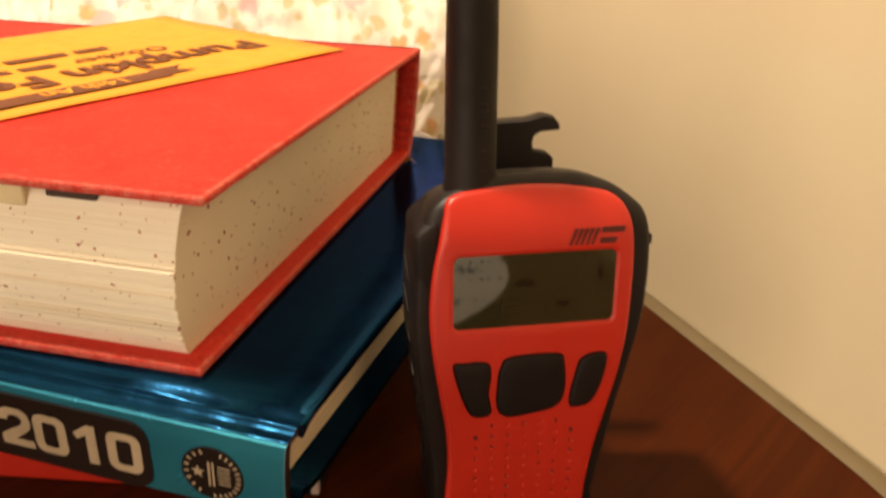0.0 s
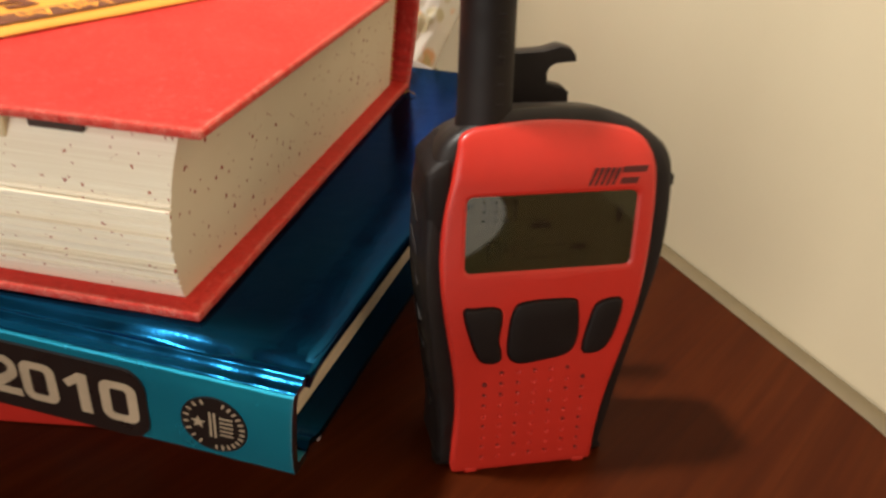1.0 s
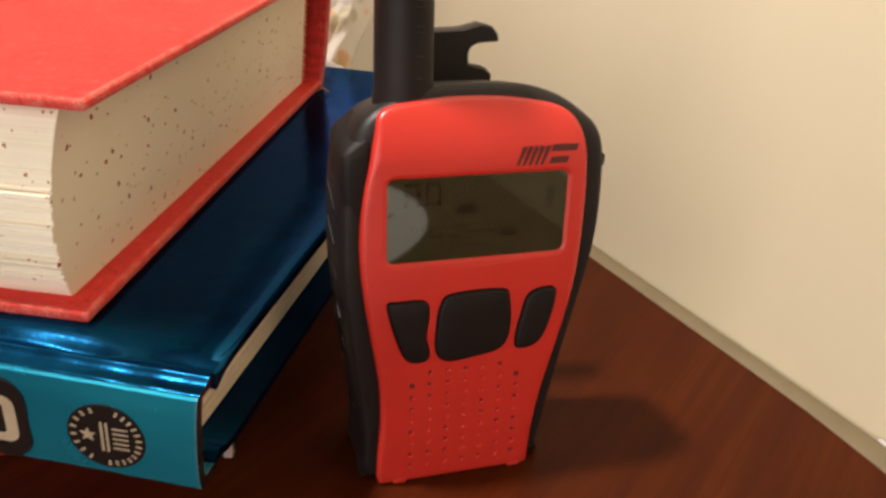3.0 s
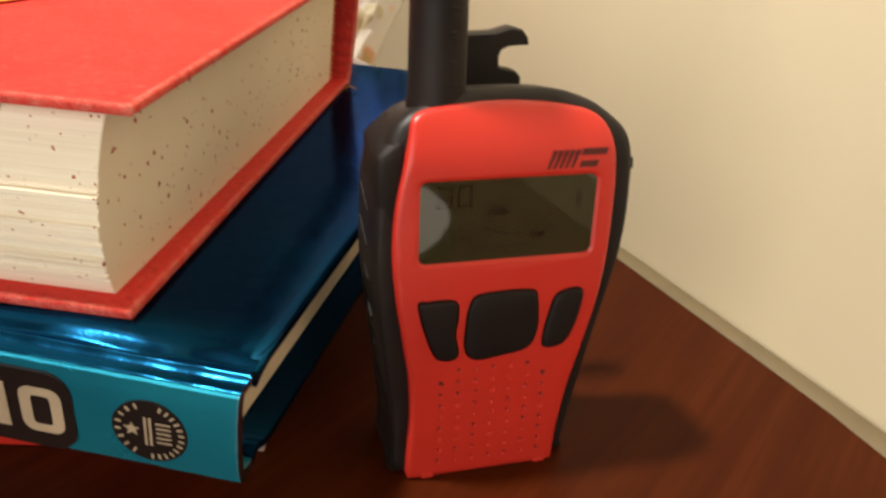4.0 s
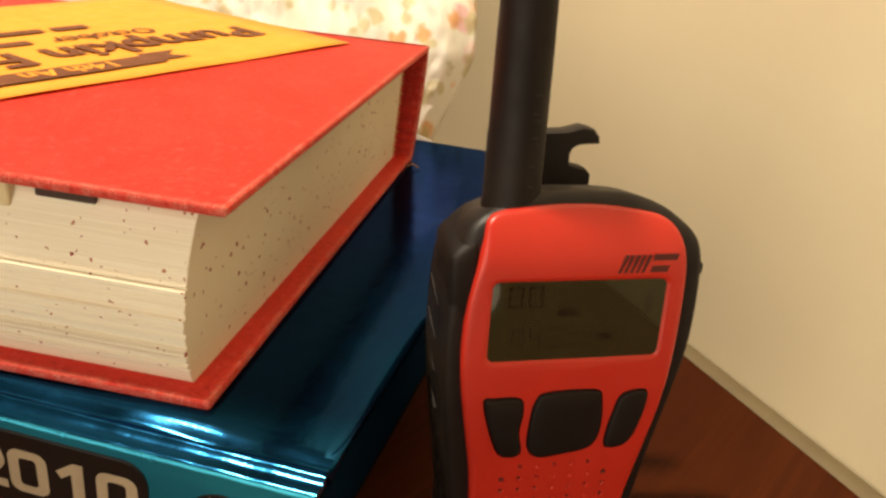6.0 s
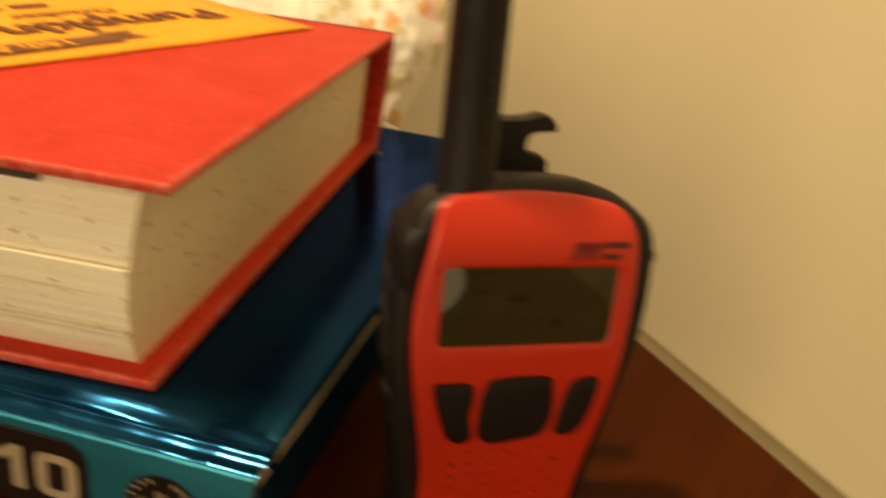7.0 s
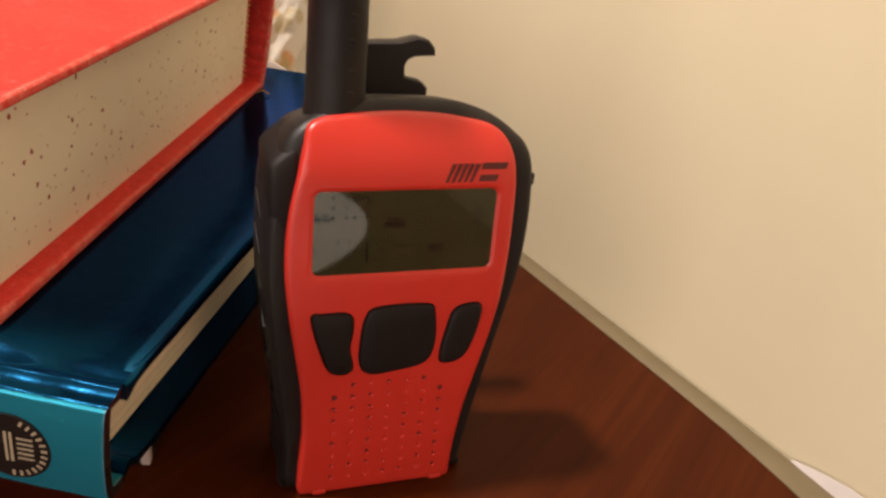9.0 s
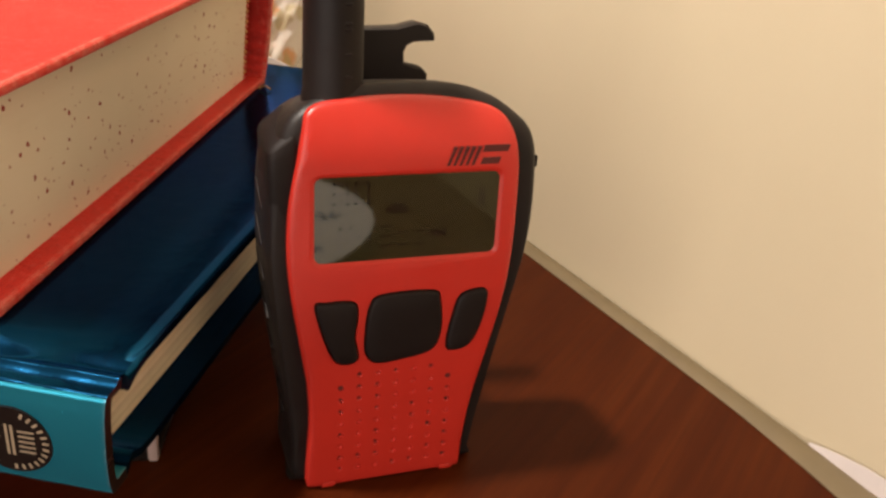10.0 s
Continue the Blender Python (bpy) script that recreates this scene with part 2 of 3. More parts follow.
def box(x0, x1, y0, y1, z0, z1, bevel=0.0, segments=2):
    bm = bmesh.new()
    bmesh.ops.create_cube(bm, size=1.0)
    for v in bm.verts:
        v.co = Vector((x0 + (v.co.x + 0.5) * (x1 - x0), y0 + (v.co.y + 0.5) * (y1 - y0), z0 + (v.co.z + 0.5) * (z1 - z0)))
    if bevel:
        bmesh.ops.bevel(bm, geom=bm.edges[:], offset=bevel, segments=segments, profile=0.5, affect="EDGES")
    return bm


def rounded(points, steps=6):
    """A closed smooth outline through 2D points."""
    out, n = [], len(points)
    for i in range(n):
        p0, p1, p2, p3 = (Vector(points[(i + k) % n]) for k in (-1, 0, 1, 2))
        for s in range(steps):
            u = s / steps
            out.append(0.5 * (2 * p1 + (p2 - p0) * u + (2 * p0 - 5 * p1 + 4 * p2 - p3) * u * u + (3 * p1 - p0 - 3 * p2 + p3) * u ** 3))
    return out


def round_rect(x0, x1, z0, z1, r, steps=5):
    out = []
    for cx, cz, a in ((x1 - r, z1 - r, 0), (x0 + r, z1 - r, 90), (x0 + r, z0 + r, 180), (x1 - r, z0 + r, 270)):
        for s in range(steps + 1):
            b = radians(a + 90 * s / steps)
            out.append(Vector((cx + r * math.cos(b), cz + r * math.sin(b))))
    return out


def loft(rings, cap=True):
    """Skin closed rings of equal length one after another."""
    bm = bmesh.new()
    rows = [[bm.verts.new(p) for p in ring] for ring in rings]
    n = len(rows[0])
    for a, b in zip(rows, rows[1:]):
        for i in range(n):
            bm.faces.new((a[i], a[(i + 1) % n], b[(i + 1) % n], b[i]))
    if cap:
        bm.faces.new(rows[0])
        bm.faces.new(rows[-1])
    return bm


def inset(outline, d):
    """The outline drawn in by d along its normals."""
    n = len(outline)
    area = sum(outline[i].x * outline[(i + 1) % n].y - outline[(i + 1) % n].x * outline[i].y for i in range(n))
    sign = 1 if area > 0 else -1
    out = []
    for i in range(n):
        t = outline[(i + 1) % n] - outline[i - 1]
        t = t.normalized() if t.length > 1e-9 else Vector((1, 0))
        out.append(outline[i] + sign * d * Vector((-t.y, t.x)))
    return out


def lettering(name, text, size, material, parent, m, label="", bold=0.0, depth=0.00005, spacing=1.0, align="LEFT"):
    curve = bpy.data.curves.new(name, "FONT")
    curve.body, curve.size, curve.offset, curve.extrude = text, size, bold, depth
    curve.space_character, curve.align_x = spacing, align
    temp = bpy.data.objects.new(name, curve)
    mesh = bpy.data.meshes.new_from_object(temp)
    bpy.data.objects.remove(temp)
    mesh.materials.clear()
    mesh.materials.append(material)
    ob = new(name, mesh)
    ob.parent = parent
    ob.matrix_basis = m
    if label:
        ob["label"] = label
    return ob


def slab(outline, y0, y1):
    """A flat shape in x and z from y0 to y1."""
    return loft([[(p.x, y0, p.y) for p in outline], [(p.x, y1, p.y) for p in outline]])


# ---- room ----
WALL_AT, WALL_DIR = Vector((0.130, 0.203, 0)), Vector((0.572, -0.82, 0)).normalized()
WALL_OUT = Vector((-WALL_DIR.y, WALL_DIR.x, 0))  # away from the table
WALL_AT = WALL_AT + 0.0062 * WALL_OUT
WALL_TURN = Matrix(((WALL_DIR.x, WALL_OUT.x, 0, WALL_AT.x), (WALL_DIR.y, WALL_OUT.y, 0, WALL_AT.y), (0, 0, 1, 0), (0, 0, 0, 1)))


def build_room():
    wall = part("wall_east", box(-2.2, 2.6, 0.0, 0.1, -0.75, 1.7), WALL)
    wall.matrix_world = WALL_TURN
    tagged(wall, "cream painted wall behind the table, softly lit", "wall", kind="structure")
    # walls out of view, coloured dark to hold back bounce light and reflections
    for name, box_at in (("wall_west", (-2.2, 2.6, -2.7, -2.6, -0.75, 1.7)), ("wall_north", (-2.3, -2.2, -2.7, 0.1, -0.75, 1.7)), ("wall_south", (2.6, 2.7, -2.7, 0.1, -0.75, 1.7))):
        w = part(name, box(*box_at), DIM_WALL)
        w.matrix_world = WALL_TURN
        tagged(w, "unseen brown wall closing the room, darkened to cut bounce light", "wall", kind="structure")
    # ceiling out of view, toned down so that shadows get less fill
    c = part("ceiling", box(-2.3, 2.7, -2.7, 0.1, 1.7, 1.8), CEILING)
    c.matrix_world = WALL_TURN
    tagged(c, "unseen grey-tan ceiling, dimmed to cut bounce light", "ceiling", kind="structure")
    f = part("floor", box(-2.3, 2.7, -2.7, 0.1, -0.85, -0.75), plain("floor_carpet", (0.25, 0.18, 0.12), 0.9))
    f.matrix_world = WALL_TURN
    tagged(f, "plain brown carpeted floor", "floor", kind="structure")
    # pale edge band of the table top, rounded over towards the gap along the wall
    rings = []
    for k in range(61):
        u = -0.9 + 0.03 * k
        y0 = -0.0096 - bow(u)
        y1 = -0.0009
        rings.append([(u, y0, -0.02), (u, y0, 0.0003), (u, y0 + 0.25 * (y1 - y0), 0.0012), (u, y0 + 0.55 * (y1 - y0), 0.0016), (u, y0 + 0.8 * (y1 - y0), 0.0015), (u, y0 + 0.92 * (y1 - y0), 0.0009), (u, y1, -0.002), (u, y1, -0.02)])
    trim = part("trim", loft(rings), TRIM)
    trim.matrix_world = WALL_TURN
    tagged(smooth(trim, 60), "thin tan edge band where table meets wall", "trim", kind="structure")


def bow(u):
    """How far the wood's edge swings away from the wall towards the front."""
    return 0.0040 * max(0.0, (u - 0.10) / 0.06) ** 2 if u < 0.16 else 0.0040 + 0.13 * (u - 0.16)


def build_table():
    t = thing("table", WALL_TURN, "reddish-brown polished wooden table with straight grain", "table")
    us = [-1.0, -0.5, 0.0] + [0.08 + 0.01 * k for k in range(12)] + [0.5, 1.1]
    edge = [Vector((u, -0.0098 - bow(u))) for u in us] + [Vector((1.1, -1.0)), Vector((-1.0, -1.0))]
    part("tabletop", loft([[(p.x, p.y, z) for p in edge] for z in (-0.03, 0.0)]), WOOD, t)
    for x in (-0.9, 1.0):
        for y in (-0.9, -0.1):
            part("leg", box(x - 0.03, x + 0.03, y - 0.03, y + 0.03, -0.75, -0.03, 0.004), WOOD, t)


def build_wall_paper():
    """A loose white sheet tucked along the wall above the trim."""
    rings = []
    for s in range(25):
        u = s / 24
        a = 0.142 + 0.17 * u
        top = 0.0018 + 0.0028 * min(1.0, u * 8) + 0.016 * u + 0.0004 * math.sin(23 * u)
        lean = 0.0012 + 0.0012 * math.sin(7 * u)
        rings.append([(a, -0.0032 - lean, -0.004), (a, -0.0030 - lean, -0.004), (a, -0.0014, top), (a, -0.0017, top)])
    p = part("paper_sheet", loft(rings), plain("grey_paper", (0.58, 0.51, 0.48), 0.7, vary=0.06, relief=0.1))
    p.matrix_world = WALL_TURN
    tagged(smooth(p), "curled white paper sheet tucked against the wall", "paper")


# ---- books ----
RED_Z, RED_H, RED_W, RED_L = 0.0691, 0.0506, 0.2099, 0.27
BOARD = 0.0026


def build_red_book():
    b = thing("red_book", pose(-0.0002, 0.0, RED_Z), "thick red cloth hardback with red-speckled cream page edges", "book")
    shift = Vector((0.0033, 0.0037))
    for name, z0, sx, sy in (("bottom_cover", 0.0, 0.0, 0.0), ("top_cover", RED_H - BOARD, shift.x, shift.y)):
        smooth(part(name, box(-RED_L + sx, sx, sy, RED_W + sy - 0.004, z0, z0 + BOARD, 0.0009, 3), CLOTH, b))
    # page block, leaning like the covers, its fore-edge bulging forward with loose layers
    rng = random.Random(4)
    levels, rings, ridge, left = 150, [], 0.0, 0
    for k in range(levels + 1):
        s = k / levels
        z = BOARD + s * (RED_H - 2 * BOARD)
        dx, dy = shift.x * s, shift.y * s
        bulge = 0.0075 * math.sin(math.pi * min(1, max(0, s * 0.96 + 0.02))) ** 0.7
        # gatherings of leaves stand out by different amounts
        if left <= 0:
            loose = 0.05 < s < 0.68
            left = rng.choice((1, 2, 2, 3, 5)) if loose else 6
            ridge = rng.uniform(-0.0008, 0.0008) if loose else rng.uniform(-0.00004, 0.00004)
        left -= 1
        y0 = 0.0078 + dy - bulge - ridge
        end = -0.0072 + 0.5 * dx
        rings.append([(-RED_L + 0.005 + dx, y0, z), (end - 0.05, y0, z), (end - 0.0002, y0, z), (end, y0 + 0.0002, z), (end, RED_W - 0.012 + dy, z), (-RED_L + 0.005 + dx, RED_W - 0.012 + dy, z)])
    pages = smooth(part("page_block", loft(rings), PAGES, b, "cream pages sprayed with red specks"), 30)
    pages.data.materials.append(PAGES_END)
    for f in pages.data.polygons:
        if f.normal.x > 0.8:
            f.material_index = 1
    # rounded back with its hinge
    rings = []
    for k in range(17):
        s = k / 16
        z = s * RED_H
        y = RED_W - 0.006 + shift.y * s + 0.004 * math.sin(math.pi * s) ** 0.6
        dx = shift.x * s
        rings.append([(-RED_L + dx, y - 0.0024, z), (dx, y - 0.0024, z), (dx, y, z), (-RED_L + dx, y, z)])
    smooth(part("spine", loft(rings), CLOTH, b), 50)
    # striped headband
    for k in range(22):
        s0, s1 = (k + 0.1) / 22, (k + 0.75) / 22
        z0, z1 = BOARD + s0 * (RED_H - 2 * BOARD), BOARD + s1 * (RED_H - 2 * BOARD)
        xo, yo = shift.x * s0, shift.y * s0
        part("headband_stitch", box(-0.0085 + 0.5 * xo, -0.0066 + 0.5 * xo, RED_W - 0.0130 + yo, RED_W - 0.0105 + yo, z0, z1, 0.0003, 1), GOLD_THREAD if k % 2 else CLOTH, b)
    # frayed end of the headband
    fray = [[(0.0005 + 0.0052 * k / 6, RED_W - 0.016 + 0.0008 * math.sin(k) + 0.00035 * math.cos(radians(a)), 0.0006 + 0.0012 * math.sin(k * 0.5) + 0.00035 * math.sin(radians(a))) for a in range(0, 360, 60)] for k in range(7)]
    smooth(part("loose_thread", loft(fray), GOLD_THREAD, b))
    # index tabs glued on the fore-edge just below the top cover
    part("index_tab", box(-0.0450, -0.0300, 0.0072, 0.0125, RED_H - BOARD - 0.0032, RED_H - BOARD - 0.0002, 0.0003, 1), DARK_TAPE, b, "dark brown index tab")
    part("index_tab", box(-0.0740, -0.0510, 0.0060, 0.0120, RED_H - BOARD - 0.0065, RED_H - BOARD - 0.0004, 0.0004, 1), CREAM_TAPE, b, "pale cream index tab")


def build_flyer():
    """A yellow handbill lying on the red book, its head towards its right-hand corner."""
    tip = Vector((-0.0265, 0.190, RED_Z + RED_H + 0.0003))
    u = Vector((-0.40, -0.915, 0)).normalized()
    up = Vector((-u.y, u.x, 0))
    m = Matrix(((u.x, up.x, 0, tip.x), (u.y, up.y, 0, tip.y), (0, 0, 1, tip.z), (0, 0, 0, 1)))
    f = thing("flyer", m, "yellow paper festival flyer with brown printing, lying on the red book", "flyer")
    bm = bmesh.new()
    n = 14
    grid = [[bm.verts.new((0.215 * i / n, -0.13 * j / n, 0.0004 + 0.0005 * noise.noise((i * 0.4, j * 0.4, 0)))) for j in range(n + 1)] for i in range(n + 1)]
    for i in range(n):
        for j in range(n):
            bm.faces.new((grid[i][j], grid[i + 1][j], grid[i + 1][j + 1], grid[i][j + 1]))
    sheet = part("sheet", bm, YELLOW_PAPER, f)
    mod = sheet.modifiers.new("thickness", "SOLIDIFY")
    mod.thickness = 0.0002
    smooth(sheet)
    z = 0.0012
    # ribbon with a forked tail
    bm = bmesh.new()
    for pts in (((0.070, -0.0135), (0.086, -0.0135), (0.086, -0.0245), (0.070, -0.0245), (0.077, -0.0190)), ((0.083, -0.0105), (0.20, -0.0105), (0.20, -0.0215), (0.083, -0.0215))):
        bm.faces.new([bm.verts.new((x, y, z + (0.0001 if pts[0][0] > 0.08 else 0))) for x, y in pts])
    part("ribbon", bm, BROWN_INK, f)
    lettering("ribbon_text", "14th An", 0.0105, YELLOW_PAPER, f, pose(0.099, -0.0196, z + 0.0002), bold=0.0002)
    lettering("title_text", "Pumpkin Fe", 0.0265, BROWN_INK, f, pose(0.018, -0.047, z), bold=0.0006)
    lettering("date_text", "October", 0.0125, BROWN_INK, f, pose(0.052, -0.0625, z), bold=0.0001)
    for x0, x1, y0 in ((0.104, 0.118, -0.0625), (0.122, 0.150, -0.0625), (0.07, 0.085, -0.079), (0.089, 0.115, -0.079), (0.119, 0.15, -0.079)):
        bm = bmesh.new()
        bm.faces.new([bm.verts.new(c) for c in ((x0, y0, z), (x1, y0, z), (x1, y0 + 0.006, z), (x0, y0 + 0.006, z))])
        part("print_bar", bm, BROWN_INK, f)


BLUE_Z, BLUE_T, BLUE_W, BLUE_L = 0.0402, 0.0289, 0.252, 0.33
BLUE_AT = pose(0.0314, -0.0189, BLUE_Z, 0, 0, -3.9)


def year_digit(sign, x0, z0, w=0.0106, h=0.0136, bar=0.0029):
    """A squarish bold numeral in x and z, just proud of the spine."""
    ya, yb = -0.00142, -0.0011
    if sign == "0":
        o, i = round_rect(x0, x0 + w, z0, z0 + h, 0.0030), round_rect(x0 + bar, x0 + w - bar, z0 + bar * 0.85, z0 + h - bar * 0.85, 0.0011)
        return loft([[(p.x, y, p.y) for p in q] for q, y in ((o, yb), (o, ya), (i, ya), (i, yb), (o, yb))], cap=False)
    if sign == "1":
        pts = ((0.0040, 0), (0.0072, 0), (0.0072, h), (0.0046, h), (0.0, h - 0.0036), (0.0012, h - 0.0056), (0.0040, h - 0.0036))
    else:
        t = h - 0.0025
        pts = ((0, 0), (w, 0), (w, 0.0026), (0.0048, 0.0026), (0.0092, 0.0060), (0.0104, 0.0078), (w, h - 0.0040), (w - 0.0008, h - 0.0014), (w - 0.0028, h), (0.0030, h), (0.0008, h - 0.0012), (0, h - 0.0036), (0, h - 0.0046),
               (bar, h - 0.0046), (bar + 0.0004, t - 0.0004), (bar + 0.0012, t), (w - bar - 0.0010, t), (w - bar, t - 0.0010), (w - bar, h - 0.0046), (w - bar - 0.0008, h - 0.0058), (0.0004, 0.0038), (0, 0.0028))
    return slab([Vector((x0 + x, z0 + z)) for x, z in pts], ya, yb)


def build_blue_book():
    b = thing("blue_book", BLUE_AT, "blue metallic foil hardback annual with turquoise spine marked 2010", "book")
    # local: x runs to minus along the spine, y to the fore-edge
    board = 0.003
    # boards, each with the hinge groove pressed in beside the spine
    for name, top in (("top_cover", True), ("bottom_cover", False)):
        ys = [0.0055 + 0.0195 * k / 50 for k in range(51)] + [0.03 + (BLUE_W - 0.03) * k / 12 for k in range(13)]
        rings = []
        for y in ys:
            groove = float(np.interp(y, (0.0, 0.0050, 0.0062, 0.0074, 0.0082, 0.0088, 0.0098, 0.0108, 0.0116, 0.0130, 0.016, 0.02), (0.0, 0.0001, 0.0009, 0.0023, 0.0025, 0.0023, 0.00175, 0.00125, 0.0009, 0.0005, 0.0001, 0.0)))
            worn = float(np.interp(y, (0.0055, 0.008, 0.012, 0.02), (0.3, 1.0, 0.8, 0.0)))
            upper, lower = [], []
            for x in [-BLUE_L] + [-0.16 + 0.002 * k for k in range(80)] + [0.0006]:
                # the hinge is pressed less deep towards the corner and swells once on the way
                depth = groove * (0.45 if x > -0.016 else 0.45 + 0.55 * min(1.0, (-0.016 - x) / 0.01))
                depth -= 0.0010 * worn * math.exp(-((x + 0.046) / 0.012) ** 2)
                dent = depth - worn * (0.00016 * noise.noise((x * 110, y * 260, 2.0)) + 0.00030 * noise.noise((x * 35, y * 60, 9.0)))
                z = BLUE_T - dent if top else groove
                upper.append((x, y, z))
            z = BLUE_T - groove if top else groove
            zz = z - board if top else z + board
            rings.append(upper + [(0.0014, y, (z * 0.8 + zz * 0.2)), (0.0014, y, zz), (-BLUE_L, y, zz)])
        smooth(part(name, loft(rings), FOIL, b), 50)
    # spine: a slightly swollen face that turns over rounded edges into the hinges
    r0, crest = 0.0017, BLUE_T - 0.0013
    half = [(0.0058, BLUE_T - 0.0006), (0.0055, BLUE_T - 0.0001), (0.0050, BLUE_T), (0.0045, BLUE_T - 0.0003), (0.0036, BLUE_T - 0.0009), (0.0022, BLUE_T - 0.0013)]
    half += [(r0 - r0 * math.sin(radians(a)) - 0.001, crest - r0 + r0 * math.cos(radians(a))) for a in range(0, 91, 6)]
    outer = half + [(-0.001 - 0.0011 * math.sin(math.pi * k / 12) ** 0.6, crest - r0 - (crest - 2 * r0) * k / 12) for k in range(1, 12)] + [(y, max(0.0, crest - z)) for y, z in reversed(half)]
    inner = [(y + 0.0026 if y < 0.003 else y, min(BLUE_T - 0.003, max(0.003, z))) for y, z in outer]
    rings = [[(x, y, z) for y, z in outer + inner[::-1]] for x in [-BLUE_L] + [-0.33 + 0.0055 * k for k in range(1, 31)] + [-0.16 + 0.002 * k for k in range(80)] + [0.0002, 0.0013]]
    rings = [[(x, y + 0.00022 * noise.noise((x * 55, z * 40, 1.0)), z + 0.00022 * noise.noise((x * 60, 5.0, y * 90)) + 0.00016 * noise.noise((x * 170, 3.0, y * 150))) for x, y, z in ring] for ring in rings]
    spine = smooth(part("spine", loft(rings), SPINE_FOIL, b, "turquoise foil spine"), 60)
    spine.data.materials.append(FOIL)
    spine.data.materials.append(BLACK_FOIL)
    for f in spine.data.polygons:
        if f.normal.x > 0.7:
            f.material_index = 2
        elif f.center.z > crest - 0.0003:
            f.material_index = 1
    rings = []
    rng = random.Random(8)
    for k in range(21):
        s = k / 20
        z = board + s * (BLUE_T - 2 * board)
        e = -0.0068 + rng.uniform(-0.0002, 0.0002)
        rings.append([(-BLUE_L + 0.005, 0.003, z), (e, 0.003, z), (e, BLUE_W - 0.005, z), (-BLUE_L + 0.005, BLUE_W - 0.005, z)])
    part("page_block", loft(rings), plain("plain_pages", (0.62, 0.52, 0.38), 0.8, vary=0.1, relief=0.1), b, "plain cream page edges")
    # year on the spine: tan digits on a black rounded ground
    ground = round_rect(-0.106, -0.0374, 0.0016, 0.0246, 0.0065)
    part("year_panel", slab(ground, -0.0013, -0.0004), BLACK_FOIL, b, "black rounded panel")
    for x0, sign in ((-0.0857, "2"), (-0.0742, "0"), (-0.0612, "1"), (-0.0507, "0")):
        part("year_digit", year_digit(sign, x0, 0.0064), TAN_FOIL, b, "tan foil digit " + sign)
    # round seal drawn as plain shapes
    cx, cz = -0.0192, 0.0131
    disc = [Vector((cx + 0.0090 * math.cos(radians(a)), cz + 0.0090 * math.sin(radians(a)))) for a in range(0, 360, 9)]
    seal = part("seal", slab(disc, -0.0013, -0.0004), BLACK_FOIL, b, "round black seal with pale marks")
    star = [Vector((cx - 0.0042 + (0.0021 if k % 2 == 0 else 0.0009) * math.sin(radians(36 * k)), cz + (0.0021 if k % 2 == 0 else 0.0009) * math.cos(radians(36 * k)))) for k in range(10)]
    part("star", slab(star, -0.00142, -0.0011), TAN_FOIL, seal)
    for x0 in (-0.0012, 0.0000):
        part("column_bar", slab([Vector((cx + x0 + a, cz + c)) for a, c in ((0, -0.0042), (0.0006, -0.0042), (0.0006, 0.0042), (0, 0.0042))], -0.00142, -0.0011), TAN_FOIL, seal)
    for k in range(5):
        z0 = -0.0031 + 0.0014 * k
        part("stripe_bar", slab([Vector((cx + a, cz + z0 + c)) for a, c in ((0.0016, 0), (0.0052, 0.0001), (0.0052, 0.0006), (0.0016, 0.0005))], -0.00142, -0.0011), TAN_FOIL, seal)
    for a in [*range(112, 250, 18), *range(-88, 80, 13)]:
        p = Vector((cx + 0.0076 * math.cos(radians(a)), cz + 0.0076 * math.sin(radians(a))))
        r, q = Vector((math.cos(radians(a)), math.sin(radians(a)))), Vector((-math.sin(radians(a)), math.cos(radians(a))))
        quad = [p - 0.0007 * r - 0.0003 * q, p + 0.0007 * r - 0.0003 * q, p + 0.0007 * r + 0.0003 * q, p - 0.0007 * r + 0.0003 * q]
        part("print_bar", slab(quad, -0.00142, -0.0011), TAN_FOIL, seal)
    for ob in b.children:
        if ob.name.startswith(("year", "seal")):
            ob.location.y -= 0.001
    lean_parts(b, BLUE_T, -0.0026, 0.0033)


def lean_parts(thing_ob, height, kx, ky):
    """Slant a stack of boards and pages: what lies lower is drawn back."""
    for ob in thing_ob.children_recursive:
        m = ob.matrix_basis.copy()
        back = m.inverted()
        for v in ob.data.vertices:
            p = m @ v.co
            s = 1 - p.z / height
            v.co = back @ Vector((p.x + kx * s, p.y + ky * s, p.z))


